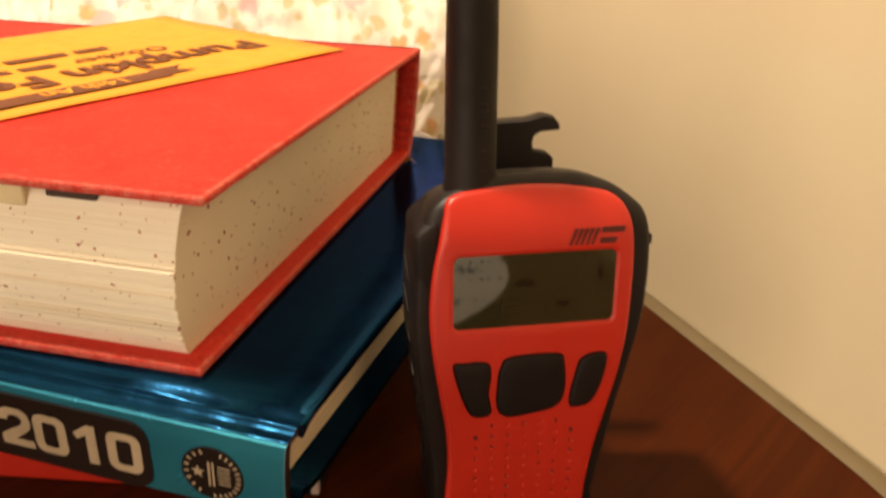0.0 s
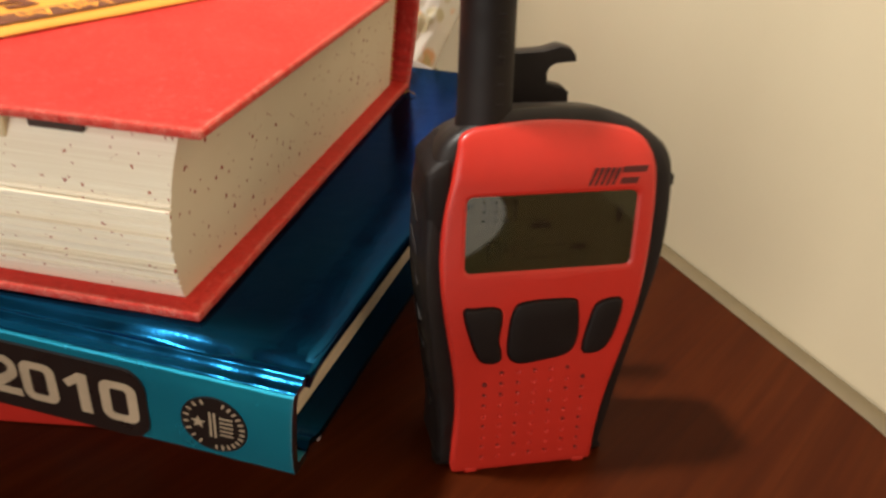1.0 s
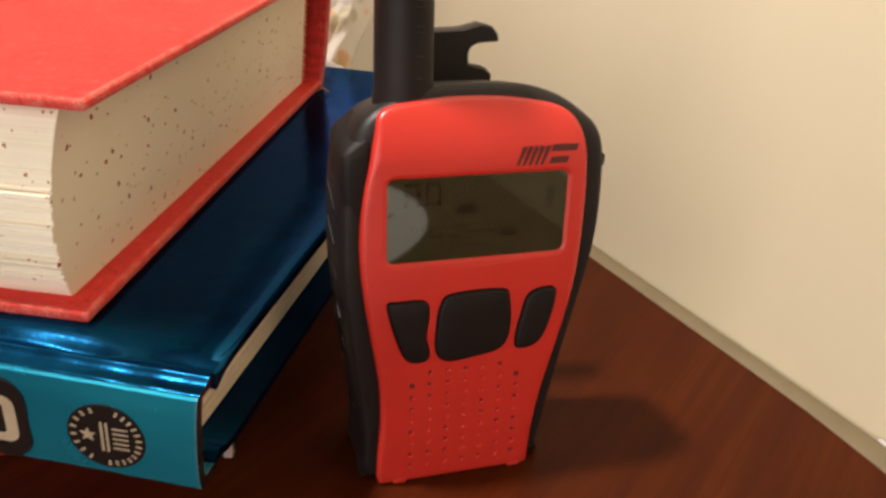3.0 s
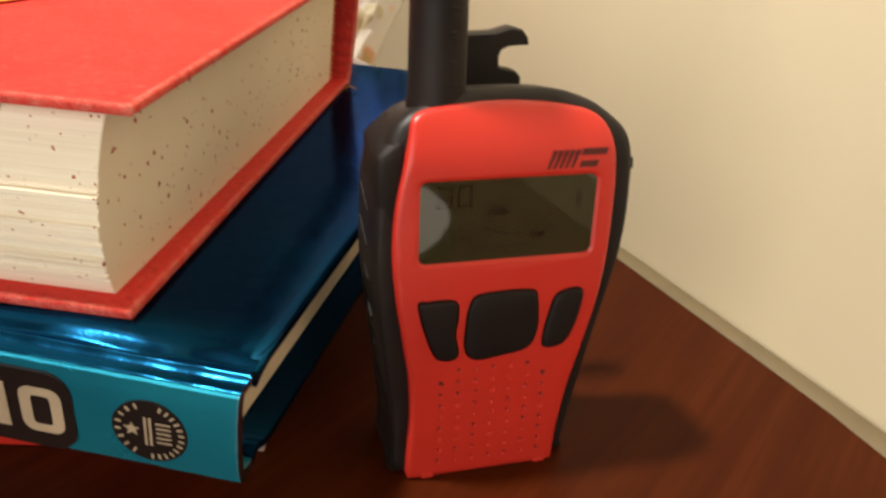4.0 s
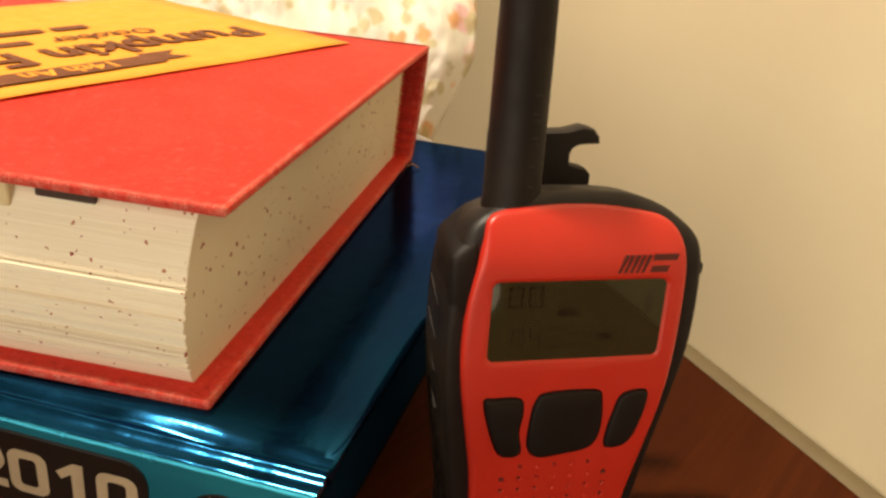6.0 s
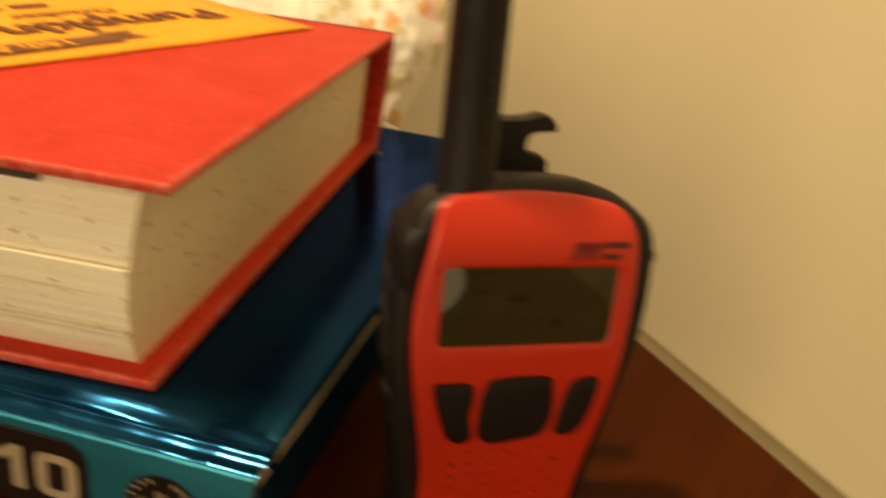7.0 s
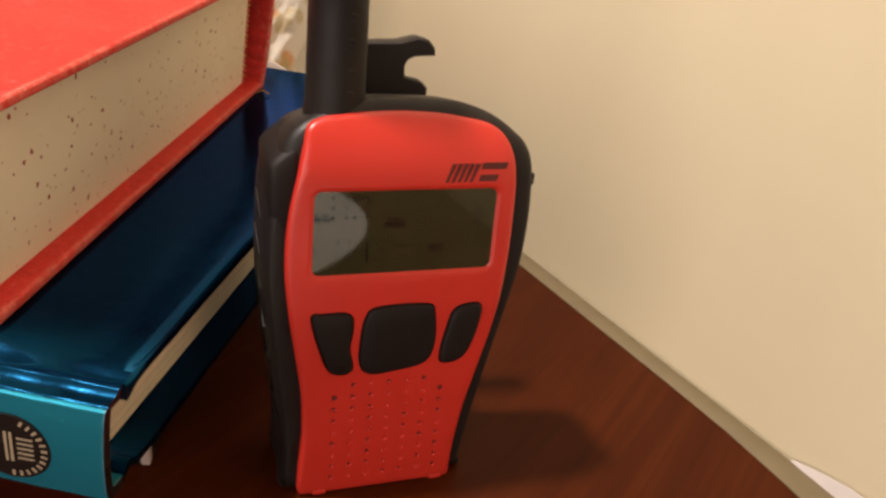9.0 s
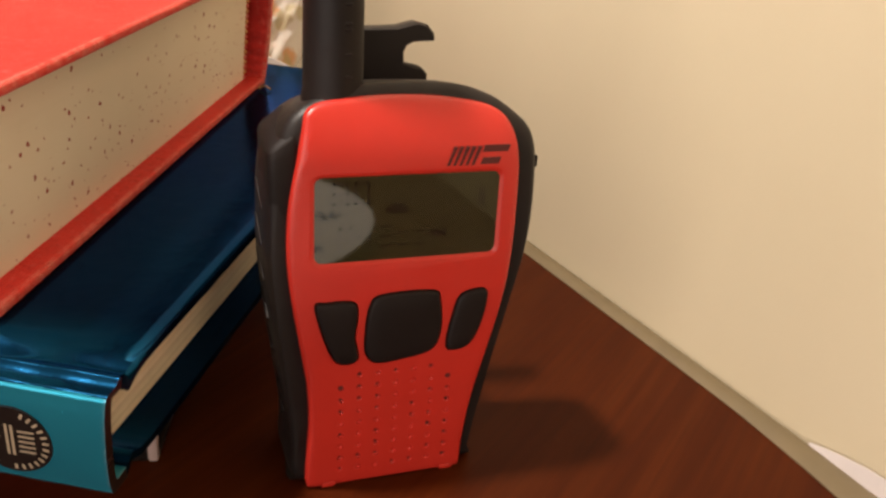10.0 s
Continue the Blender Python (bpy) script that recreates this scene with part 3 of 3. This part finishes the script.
def build_lower_book():
    b = thing("lower_red_book", pose(0.0146, 0.0420, 0, 0, 0, 10.0), "red hardback with white spine lettering under the blue annual", "book")
    T = BLUE_Z
    smooth(part("bottom_cover", box(-0.26, 0, 0.001, 0.165, 0.0, 0.0026, 0.0008), BLACK_FOIL, b, "dark cover board"))
    smooth(part("top_cover", box(-0.26, 0, 0.001, 0.165, T - 0.0028, T - 0.0002, 0.0008), BLACK_FOIL, b, "dark cover board"))
    smooth(part("spine", box(-0.26, -0.014, -0.0015, 0.0015, 0.0003, T - 0.0004, 0.0007), RED_PLASTIC, b, "red spine with white lettering"))
    # pale strip added for the page end that catches light at the corner
    smooth(part("corner_strip", box(-0.0030, 0, -0.0013, 0.0015, 0.0003, T - 0.0004, 0.0007), plain("pale_page_end", (0.42, 0.30, 0.27), 0.7), b, "pale strip standing for the lit page end at the corner"))
    # black colour here is the shade that the blue annual casts on the spine
    smooth(part("spine_end", box(-0.014, -0.0030, -0.0013, 0.0015, 0.0003, T - 0.0004, 0.0007), BLACK_FOIL, b, "end of the spine coloured black as shade under the blue annual"))
    part("page_block", box(-0.255, -0.0025, 0.0016, 0.161, 0.0026, T - 0.0028), PAGES, b)
    for x0, x1 in ((-0.0760, -0.0715), (-0.0655, -0.0590), (-0.0860, -0.0800)):
        part("print_bar", box(x0, x1, -0.0018, -0.0012, 0.012, 0.027), WHITE_PAPER, b)


def build_cloth():
    """A gathered floral cloth that rises behind the books."""
    bm = bmesh.new()
    nu, nv = 220, 70
    grid = []
    for j in range(nv + 1):
        z = 0.001 + 0.185 * j / nv
        edge = float(np.interp(z, (0.0, 0.050, 0.066, 0.082, 0.100, 0.120, 0.135, 0.155, 0.19), (-0.010, -0.008, -0.003, 0.0035, 0.0100, 0.0085, 0.0040, -0.015, -0.060)))
        row = []
        for i in range(nu + 1):
            s = i / nu
            x = edge - 0.42 * s
            fold = 0.004 * math.sin(60 * s + 14 * z) + 0.0016 * math.sin(150 * s - 60 * z) + 0.0005 * math.sin(420 * s + 220 * z) + 0.0016 * noise.noise((s * 60, z * 140, 7.0))
            roll = 0.012 * max(0.0, 1 - s / 0.03) ** 2
            y = 0.258 + fold + roll + 0.5 * max(0.0, z - 0.06) + 0.02 * noise.noise((s * 6, z * 9, 3.0))
            row.append(bm.verts.new((x, y, z)))
        grid.append(row)
    for j in range(nv):
        for i in range(nu):
            bm.faces.new((grid[j][i], grid[j][i + 1], grid[j + 1][i + 1], grid[j + 1][i]))
    c = part("floral_cloth", bm, FLORAL)
    mod = c.modifiers.new("thickness", "SOLIDIFY")
    mod.thickness = 0.0012
    tagged(smooth(c, 80), "gathered white cotton cloth with pink and orange flowers, behind the books", "cloth")


def build_back_sheet():
    o = [Vector(c) for c in ((-0.12, 0.0), (0.03, 0.0), (0.03, 0.049), (-0.004, 0.0652), (-0.12, 0.104))]
    p = part("paper_sheet", slab(o, 0.0, 0.0005), WHITE_PAPER)
    p.matrix_world = pose(0.0, 0.249, 0.0008, -2, 0, 0)
    tagged(p, "white paper edge lying behind the books", "paper")


# ---- two-way radio ----
RADIO_TURN, RADIO_LEAN = 24.4, 4.5
RADIO_AT = pose(0.0811, 0.0476, 0.0, 0, 0, RADIO_TURN) @ pose(0, 0, 0, -RADIO_LEAN, 0, 0)
MM = 0.001
FACE = [(-14.0, 0.2), (-20.5, 0.2), (-23.2, 0.5), (-23.8, 2.0), (-23.8, 5.0), (-23.4, 11.0), (-22.8, 21.2), (-23.3, 32.6), (-25.0, 43.6), (-27.3, 57.8), (-28.5, 69.6), (-28.5, 79.3), (-27.6, 88.6), (-25.7, 97.6), (-24.3, 104.0), (-22.9, 108.2),
        (-18.4, 110.3), (-8.5, 111.5), (1.4, 111.9), (11.7, 111.5), (19.9, 110.4), (26.4, 108.9), (30.4, 105.9), (32.8, 100.4), (33.8, 90.9), (34.0, 80.9), (33.9, 72.3), (33.2, 61.8), (31.5, 51.0), (28.4, 38.1), (25.2, 24.9), (23.3, 13.0), (22.6, 5.0), (22.5, 2.0), (21.9, 0.5), (19.0, 0.2), (12.0, 0.2), (0.0, 0.2)]
SHELL = [(-24.0, 0.0), (-27.0, 1.8), (-28.0, 6.0), (-27.8, 17.0), (-29.4, 30.0), (-31.8, 49.0), (-33.4, 66.0), (-33.5, 78.0), (-32.8, 92.0), (-30.4, 101.5), (-24.0, 109.2), (-8.0, 114.4), (6.0, 115.0), (18.0, 114.4), (27.7, 111.4), (35.2, 106.4),
         (39.0, 102.0), (40.6, 93.7), (41.0, 80.0), (40.0, 67.7), (37.2, 54.2), (32.8, 34.7), (29.2, 17.0), (27.2, 6.0), (26.2, 1.8), (23.4, 0.0)]


def face_bend(z):
    return 8.5 * max(0.0, (z - 94) / 19) ** 2


def within_loop(p, loop):
    inside, q = False, loop[-1]
    for c in loop:
        if (c.y > p.y) != (q.y > p.y) and p.x < (q.x - c.x) * (p.y - c.y) / (q.y - c.y) + c.x:
            inside = not inside
        q = c
    return inside


def build_radio():
    r = thing("two_way_radio", RADIO_AT, "red and black handheld two-way radio standing on the table", "radio")
    shell = [p * MM for p in rounded([Vector(p) for p in SHELL], 4)]

    def ring(outline, y):
        return [(p.x, y + face_bend(p.y / MM) * MM * 0.9, max(p.y, 0.0002)) for p in outline]

    def shell_ring(outline, y):
        fade = max(0.0, 1 - y / (14 * MM))
        return [(p.x, y + face_bend(p.y / MM) * MM * 0.8 * fade, max(p.y - max(0.0, (p.y / MM - 92) / 22) * max(0.0, y - 4 * MM) * 0.12, 0.0002)) for p in outline]

    core = Vector((2.5, 56.0)) * MM
    shrunk = lambda f: [core + (p - core) * f for p in shell]
    rings = [shell_ring(shrunk(f), y * MM) for f, y in ((0.86, 3.0), (0.93, 2.4), (0.962, 2.8), (0.985, 4.2), (0.996, 6.5), (1.0, 10.0), (1.0, 24.0), (0.97, 27.5), (0.92, 29.6), (0.82, 30.4))]
    smooth(part("body", loft(rings), BLACK_PLASTIC, r, "black plastic body"), 40)
    # red front: a sheet with real openings for display, keys and sound holes
    outline = [p * MM for p in rounded([Vector(p) for p in FACE], 4)]
    inner = inset(outline, 1.0 * MM)

    def front(x, z):
        f = max(0.0, 1 - max(abs(x - 2) / 33, abs(z - 56) / 57))
        return (-0.15 - 0.5 * (1 - (1 - f) ** 2)) * MM + face_bend(z) * MM * 0.9

    hole = round_rect(-21.8 * MM, 28.2 * MM, 69.4 * MM, 92.6 * MM, 2.0 * MM)
    # three rubber keys
    keys = (
        [(-21.6, 57.0), (-18.5, 58.4), (-11.4, 58.0), (-10.2, 53.7), (-10.9, 47.6), (-9.9, 41.0), (-13.7, 39.8), (-17.3, 42.9)],
        [(-7.6, 42.4), (-7.8, 49.1), (-6.8, 56.4), (-3.5, 59.5), (10.6, 59.6), (13.0, 56.4), (13.6, 47.1), (11.0, 41.5), (3.0, 39.7), (-4.4, 39.2)],
        [(17.0, 51.3), (19.2, 57.5), (25.8, 58.7), (26.9, 55.1), (24.8, 46.0), (21.6, 41.4), (16.6, 40.8), (15.7, 44.1)],
    )
    key_outlines = [[p * MM for p in rounded([Vector(p) for p in pts], 5)] for pts in keys]
    spots = [(-14.4 + 5.2 * col, 32.2 - 3.8 * row) for row in range(8) for col in range(7)]
    spots += [(-9.2 + 5.2 * col, 36.0) for col in range(5)]
    dimples = [[Vector((x + 0.95 * math.cos(radians(a)), z + 0.95 * math.sin(radians(a)))) * MM for a in range(0, 360, 36)] for x, z in spots]
    slots = [inset(o, -0.35 * MM) for o in key_outlines]
    openings = [inset(hole, -1.2 * MM)] + slots + dimples
    points, edges = [], []
    for loop in [inner] + openings:
        first = len(points)
        points += loop
        edges += [(first + k, first + (k + 1) % len(loop)) for k in range(len(loop))]
    for i in range(-20, 24):
        for k in range(0, 76):
            p = Vector((1.5 * i + (0.75 if k % 2 else 0.0), 1.5 * k)) * MM
            if within_loop(p, inner) and min((p - q).length for q in inner) > 0.7 * MM and not any(within_loop(p, o) or min((p - q).length for q in o) < 0.5 * MM for o in openings):
                points.append(p)
    verts, _, faces, *_ = delaunay_2d_cdt(points, edges, [], 0, 1e-7)
    bm = bmesh.new()
    vs = [bm.verts.new((p.x, front(p.x / MM, p.y / MM), max(p.y, 0.0002))) for p in verts]
    for face in faces:
        c = sum((verts[k] for k in face), Vector((0, 0))) / len(face)
        if within_loop(c, inner) and not any(within_loop(c, o) for o in openings):
            bm.faces.new([vs[k] for k in face])
    n = len(inner)
    rows = [vs[:n]]
    for o, y in ((inset(outline, 0.35 * MM), 0.1), (outline, 0.6), (outline, 3.5)):
        rows.append([bm.verts.new((p.x, y * MM + face_bend(p.y / MM) * MM * 0.9, max(p.y, 0.0002))) for p in o])
    for a, b in zip(rows, rows[1:]):
        for k in range(n):
            bm.faces.new((a[k], a[(k + 1) % n], b[(k + 1) % n], b[k]))
    # walls of the openings: a sloping rim round the display, straight ones elsewhere, a floor in each dimple
    first = n
    for number, o in enumerate(openings):
        ring0 = vs[first:first + len(o)]
        first += len(o)
        if number == 0:
            deep = [(inset(hole, -0.7 * MM), 0.15), (hole, 0.7), (hole, 2.2)]
        elif number <= len(slots):
            deep = [(o, 1.5)]
        else:
            middle = sum(o, Vector((0, 0))) / len(o)
            deep = [([middle + (p - middle) * 0.8 for p in o], 0.35), ([middle + (p - middle) * 0.3 for p in o], 0.55)]
        for q, d in deep:
            ring1 = [bm.verts.new((p.x, front(p.x / MM, p.y / MM) + d * MM, p.y)) for p in q]
            for k in range(len(o)):
                bm.faces.new((ring0[k], ring0[(k + 1) % len(o)], ring1[(k + 1) % len(o)], ring1[k]))
            ring0 = ring1
        if number > len(slots):
            bm.faces.new(ring0)
    smooth(part("front_panel", bm, RED_PLASTIC, r, "glossy red front panel"), 38)
    # small feet under the front
    for x in (-17.5, 18.0):
        part("foot", box((x - 2) * MM, (x + 2) * MM, -0.4 * MM, 3 * MM, 0.0, 1.6 * MM, 0.0004), RED_PLASTIC, r)

    display = part("display", slab(inset(hole, -0.5 * MM), 0.35 * MM, 1.6 * MM), LCD, r, "dark olive liquid crystal display")
    # readable channel number in seven-segment bars
    for x0, sign in ((-17.2, "abcdefg"), (-11.6, "abcdef")):
        w, h, q = 4.2, 6.2, 0.75
        bars = {"a": (0, w, h - q, h), "d": (0, w, 0, q), "g": (0, w, (h - q) / 2, (h + q) / 2), "f": (0, q, h / 2, h), "e": (0, q, 0, h / 2), "b": (w - q, w, h / 2, h), "c": (w - q, w, 0, h / 2)}
        for key in sign:
            x1, x2, z1, z2 = bars[key]
            part("display_segment", slab([Vector((x0 + a, 85.0 + c)) * MM for a, c in ((x1, z1), (x2, z1), (x2, z2), (x1, z2))], 0.335 * MM, 0.5 * MM), LCD_INK, display)
    for x0, x1, z0, z1 in ((-3.0, 3.0, 82.2, 84.0), (-2.0, 2.0, 84.2, 85.0), (-15.5, -14.8, 73.0, 79.0), (-15.5, -12.0, 78.4, 79.0), (-12.4, -11.8, 73.0, 79.0), (-10.4, -9.8, 76.0, 79.0), (-10.4, -7.2, 75.7, 76.3), (-7.6, -7.0, 73.0, 79.0),
                           (-4.6, -1.4, 78.4, 79.0), (-4.6, -1.4, 75.7, 76.3), (-4.6, -1.4, 73.0, 73.6), (0.4, 3.4, 73.0, 73.6), (0.4, 3.4, 76.6, 77.2), (5.0, 8.0, 73.0, 73.6), (5.0, 8.0, 76.6, 77.2), (9.6, 14.0, 75.0, 77.0), (22.4, 24.4, 83.0, 88.0)):
        part("display_bar", slab([Vector((x, z)) * MM for x, z in ((x0, z0), (x1, z0), (x1, z1), (x0, z1))], 0.335 * MM, 0.5 * MM), LCD_INK, display)
    # three rubber keys
    for o in key_outlines:
        c = sum(o, Vector((0, 0))) / len(o)
        rs = [[(p.x, 0.8 * MM, p.y) for p in o], [(p.x, -1.0 * MM, p.y) for p in o], [(p.x, -1.5 * MM, p.y) for p in inset(o, 0.35 * MM)], [(p.x, -1.75 * MM, p.y) for p in inset(o, 1.0 * MM)]]
        rs += [[(q.x, -(1.75 + 0.1 * k) * MM, q.y) for q in [c + (p - c) * f for p in inset(o, 1.0 * MM)]] for k, f in ((1, 0.6), (2, 0.2))]
        smooth(part("key", loft(rs), BLACK_RUBBER, r, "black rubber key"), 50)
    # dark red discs in some dimple floors, painting the shade of open sound holes
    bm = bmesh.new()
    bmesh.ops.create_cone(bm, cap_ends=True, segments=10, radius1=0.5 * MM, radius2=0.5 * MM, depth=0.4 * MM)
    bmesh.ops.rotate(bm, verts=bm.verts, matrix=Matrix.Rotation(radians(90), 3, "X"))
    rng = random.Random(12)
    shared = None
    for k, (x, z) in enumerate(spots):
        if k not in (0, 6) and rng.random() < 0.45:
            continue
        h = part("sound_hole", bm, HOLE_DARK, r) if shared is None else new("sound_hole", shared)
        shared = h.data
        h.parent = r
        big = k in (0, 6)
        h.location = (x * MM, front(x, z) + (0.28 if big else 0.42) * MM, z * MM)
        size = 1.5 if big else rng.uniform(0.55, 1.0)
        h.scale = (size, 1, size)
    # brand mark as slanted bars
    for k in range(5):
        x = 14.2 + 1.7 * k
        y = min(front(x, 94.5), front(x, 99.5)) - 0.08 * MM
        part("logo_bar", slab([Vector((x + a, z)) * MM for a, z in ((-1.6, 94.6), (-0.7, 94.6), (1.3, 99.6), (0.4, 99.6))], y, y + 1.2 * MM), PRINT_DARK, r)
    for x0, x1, z0, z1 in ((22.6, 29.8, 98.0, 99.8), (22.0, 27.2, 94.8, 96.6)):
        y = min(front(x0, z0), front(x1, z0)) - 0.10 * MM
        part("logo_bar", slab([Vector((x, z)) * MM for x, z in ((x0, z0), (x1, z0), (x1 + 0.6, z1), (x0 + 0.6, z1))], y, y + 1.2 * MM), PRINT_DARK, r)
    # antenna on a collar
    rs = []
    for z, rad in ((104, 8.2), (110.5, 8.2), (111.3, 8.0), (111.8, 7.8), (150, 7.6), (186, 7.1), (189, 6.4), (190.5, 4.5), (191, 1.0)):
        rs.append([((-14.2 + rad * math.cos(radians(a))) * MM, (15.0 + rad * math.sin(radians(a))) * MM, z * MM) for a in range(0, 360, 10)])
    antenna = smooth(part("antenna", loft(rs), BLACK_RUBBER, r, "stubby black rubber antenna"), 50)
    for z in (116, 121.5, 127.5, 129.0, 133.5, 135.2, 140):
        part("raised_mark", box(-13.0 * MM, -11.0 * MM, 7.2 * MM, 7.7 * MM, z * MM, (z + 0.7) * MM, 0.0002, 1), BLACK_PLASTIC, antenna)
    # faceted guard over the shoulder beside the antenna
    bm = box(-33.0 * MM, -24.8 * MM, 2.0 * MM, 21 * MM, 56 * MM, 106.8 * MM, 0.0022, 4)
    bmesh.ops.subdivide_edges(bm, edges=[e for e in bm.edges if abs(e.verts[0].co.z - e.verts[1].co.z) > 0.01], cuts=8)
    for v in bm.verts:
        up = max(0.0, (v.co.z / MM - 96) / 10.5)
        v.co.z -= 0.0050 * up * max(0.0, (-26 * MM - v.co.x) / (7 * MM)) + 0.0030 * up * max(0.0, (9 * MM - v.co.y) / (6 * MM))
        v.co.y += face_bend(v.co.z / MM) * MM * 0.7
        low = max(0.0, (90 - v.co.z / MM) / 34)
        v.co.y += 0.007 * low ** 1.5
        v.co.x += 0.0022 * low * (1 if v.co.x < -29 * MM else 0)
    smooth(part("shoulder_guard", bm, BLACK_RUBBER, r, "faceted black shoulder"), 30)
    # belt clip behind the body
    clip = [(-14.0, 124.6), (8.2, 125.6), (13.7, 127.0), (17.0, 126.2), (18.9, 124.0), (19.2, 121.9), (16.0, 121.7), (13.0, 121.5), (11.0, 120.4), (10.2, 118.6), (10.4, 115.6), (13.0, 114.9), (15.6, 114.4), (17.4, 112.6), (17.3, 108.0), (17.0, 96.0), (-14.0, 96.0)]
    o = [(Vector((p[0] * 1.05 + 2.9, 112.6 + (p[1] - 115) * 1.05))) * MM for p in clip]
    rs = [[(p.x, y * MM, p.y) for p in inset(o, d * MM)] for y, d in ((44.0, 0.6), (44.8, 0.0), (50.0, 0.0), (50.8, 0.6))]
    smooth(part("belt_clip", loft(rs), BLACK_PLASTIC, r), 40)
    part("clip_mount", box(-6 * MM, 10 * MM, 29 * MM, 46 * MM, 76 * MM, 98 * MM, 0.002), BLACK_PLASTIC, r)
    # grip ribs down both sides
    for x, zs in ((-32.2, (84, 74, 64)), (-30.4, (52, 43)), (-28.6, (32, 22))):
        for z in zs:
            bm = box(-0.7 * MM, 0.7 * MM, -6 * MM, 6 * MM, -0.8 * MM, 0.8 * MM, 0.0006, 2)
            rib = smooth(part("grip_rib", bm, BLACK_RUBBER, r))
            edge = min((p for p in shell if p.x < 0), key=lambda p: abs(p.y - z * MM))
            rib.matrix_basis = Matrix.Translation((edge.x + 0.32 * MM, 17 * MM, z * MM)) @ pose(0, 0, 0, 28, 0, 0)
    part("side_nub", box(38.8 * MM, 41.4 * MM, 5 * MM, 11 * MM, 91.5 * MM, 95.0 * MM, 0.0006), BLACK_PLASTIC, r)


def build_plate():
    """A white plate in front of the radio, which its display reflects."""
    s = thing("dinner_plate", pose(0.108, -0.228, 0), "white china plate with a blue glazed motif on the table", "plate")
    prof = ((0.0, 0.004), (0.095, 0.004), (0.105, 0.007), (0.149, 0.014), (0.1505, 0.0145), (0.149, 0.0125), (0.105, 0.0045), (0.095, 0.0), (0.0, 0.0))
    rs = [[(max(rad, 0.0005) * math.cos(radians(a)), max(rad, 0.0005) * math.sin(radians(a)), z) for a in range(0, 360, 8)] for rad, z in prof]
    smooth(part("dish", loft(rs), WHITE_CHINA, s), 50)
    for c in range(12):
        for a in range(0, 360, 60):
            p = part("motif", box(0.002, 0.008, -0.0007, 0.0007, -0.0002, 0.0003), BLUE_GLAZE, s)
            p.matrix_basis = pose(0, 0, 0, 0, 0, 30 * c) @ pose(0.126, 0, 0.0104, 0, -9, a)


build_room()
build_table()
build_wall_paper()
build_lower_book()
build_blue_book()
build_red_book()
build_flyer()
build_cloth()
build_back_sheet()
build_radio()
build_plate()
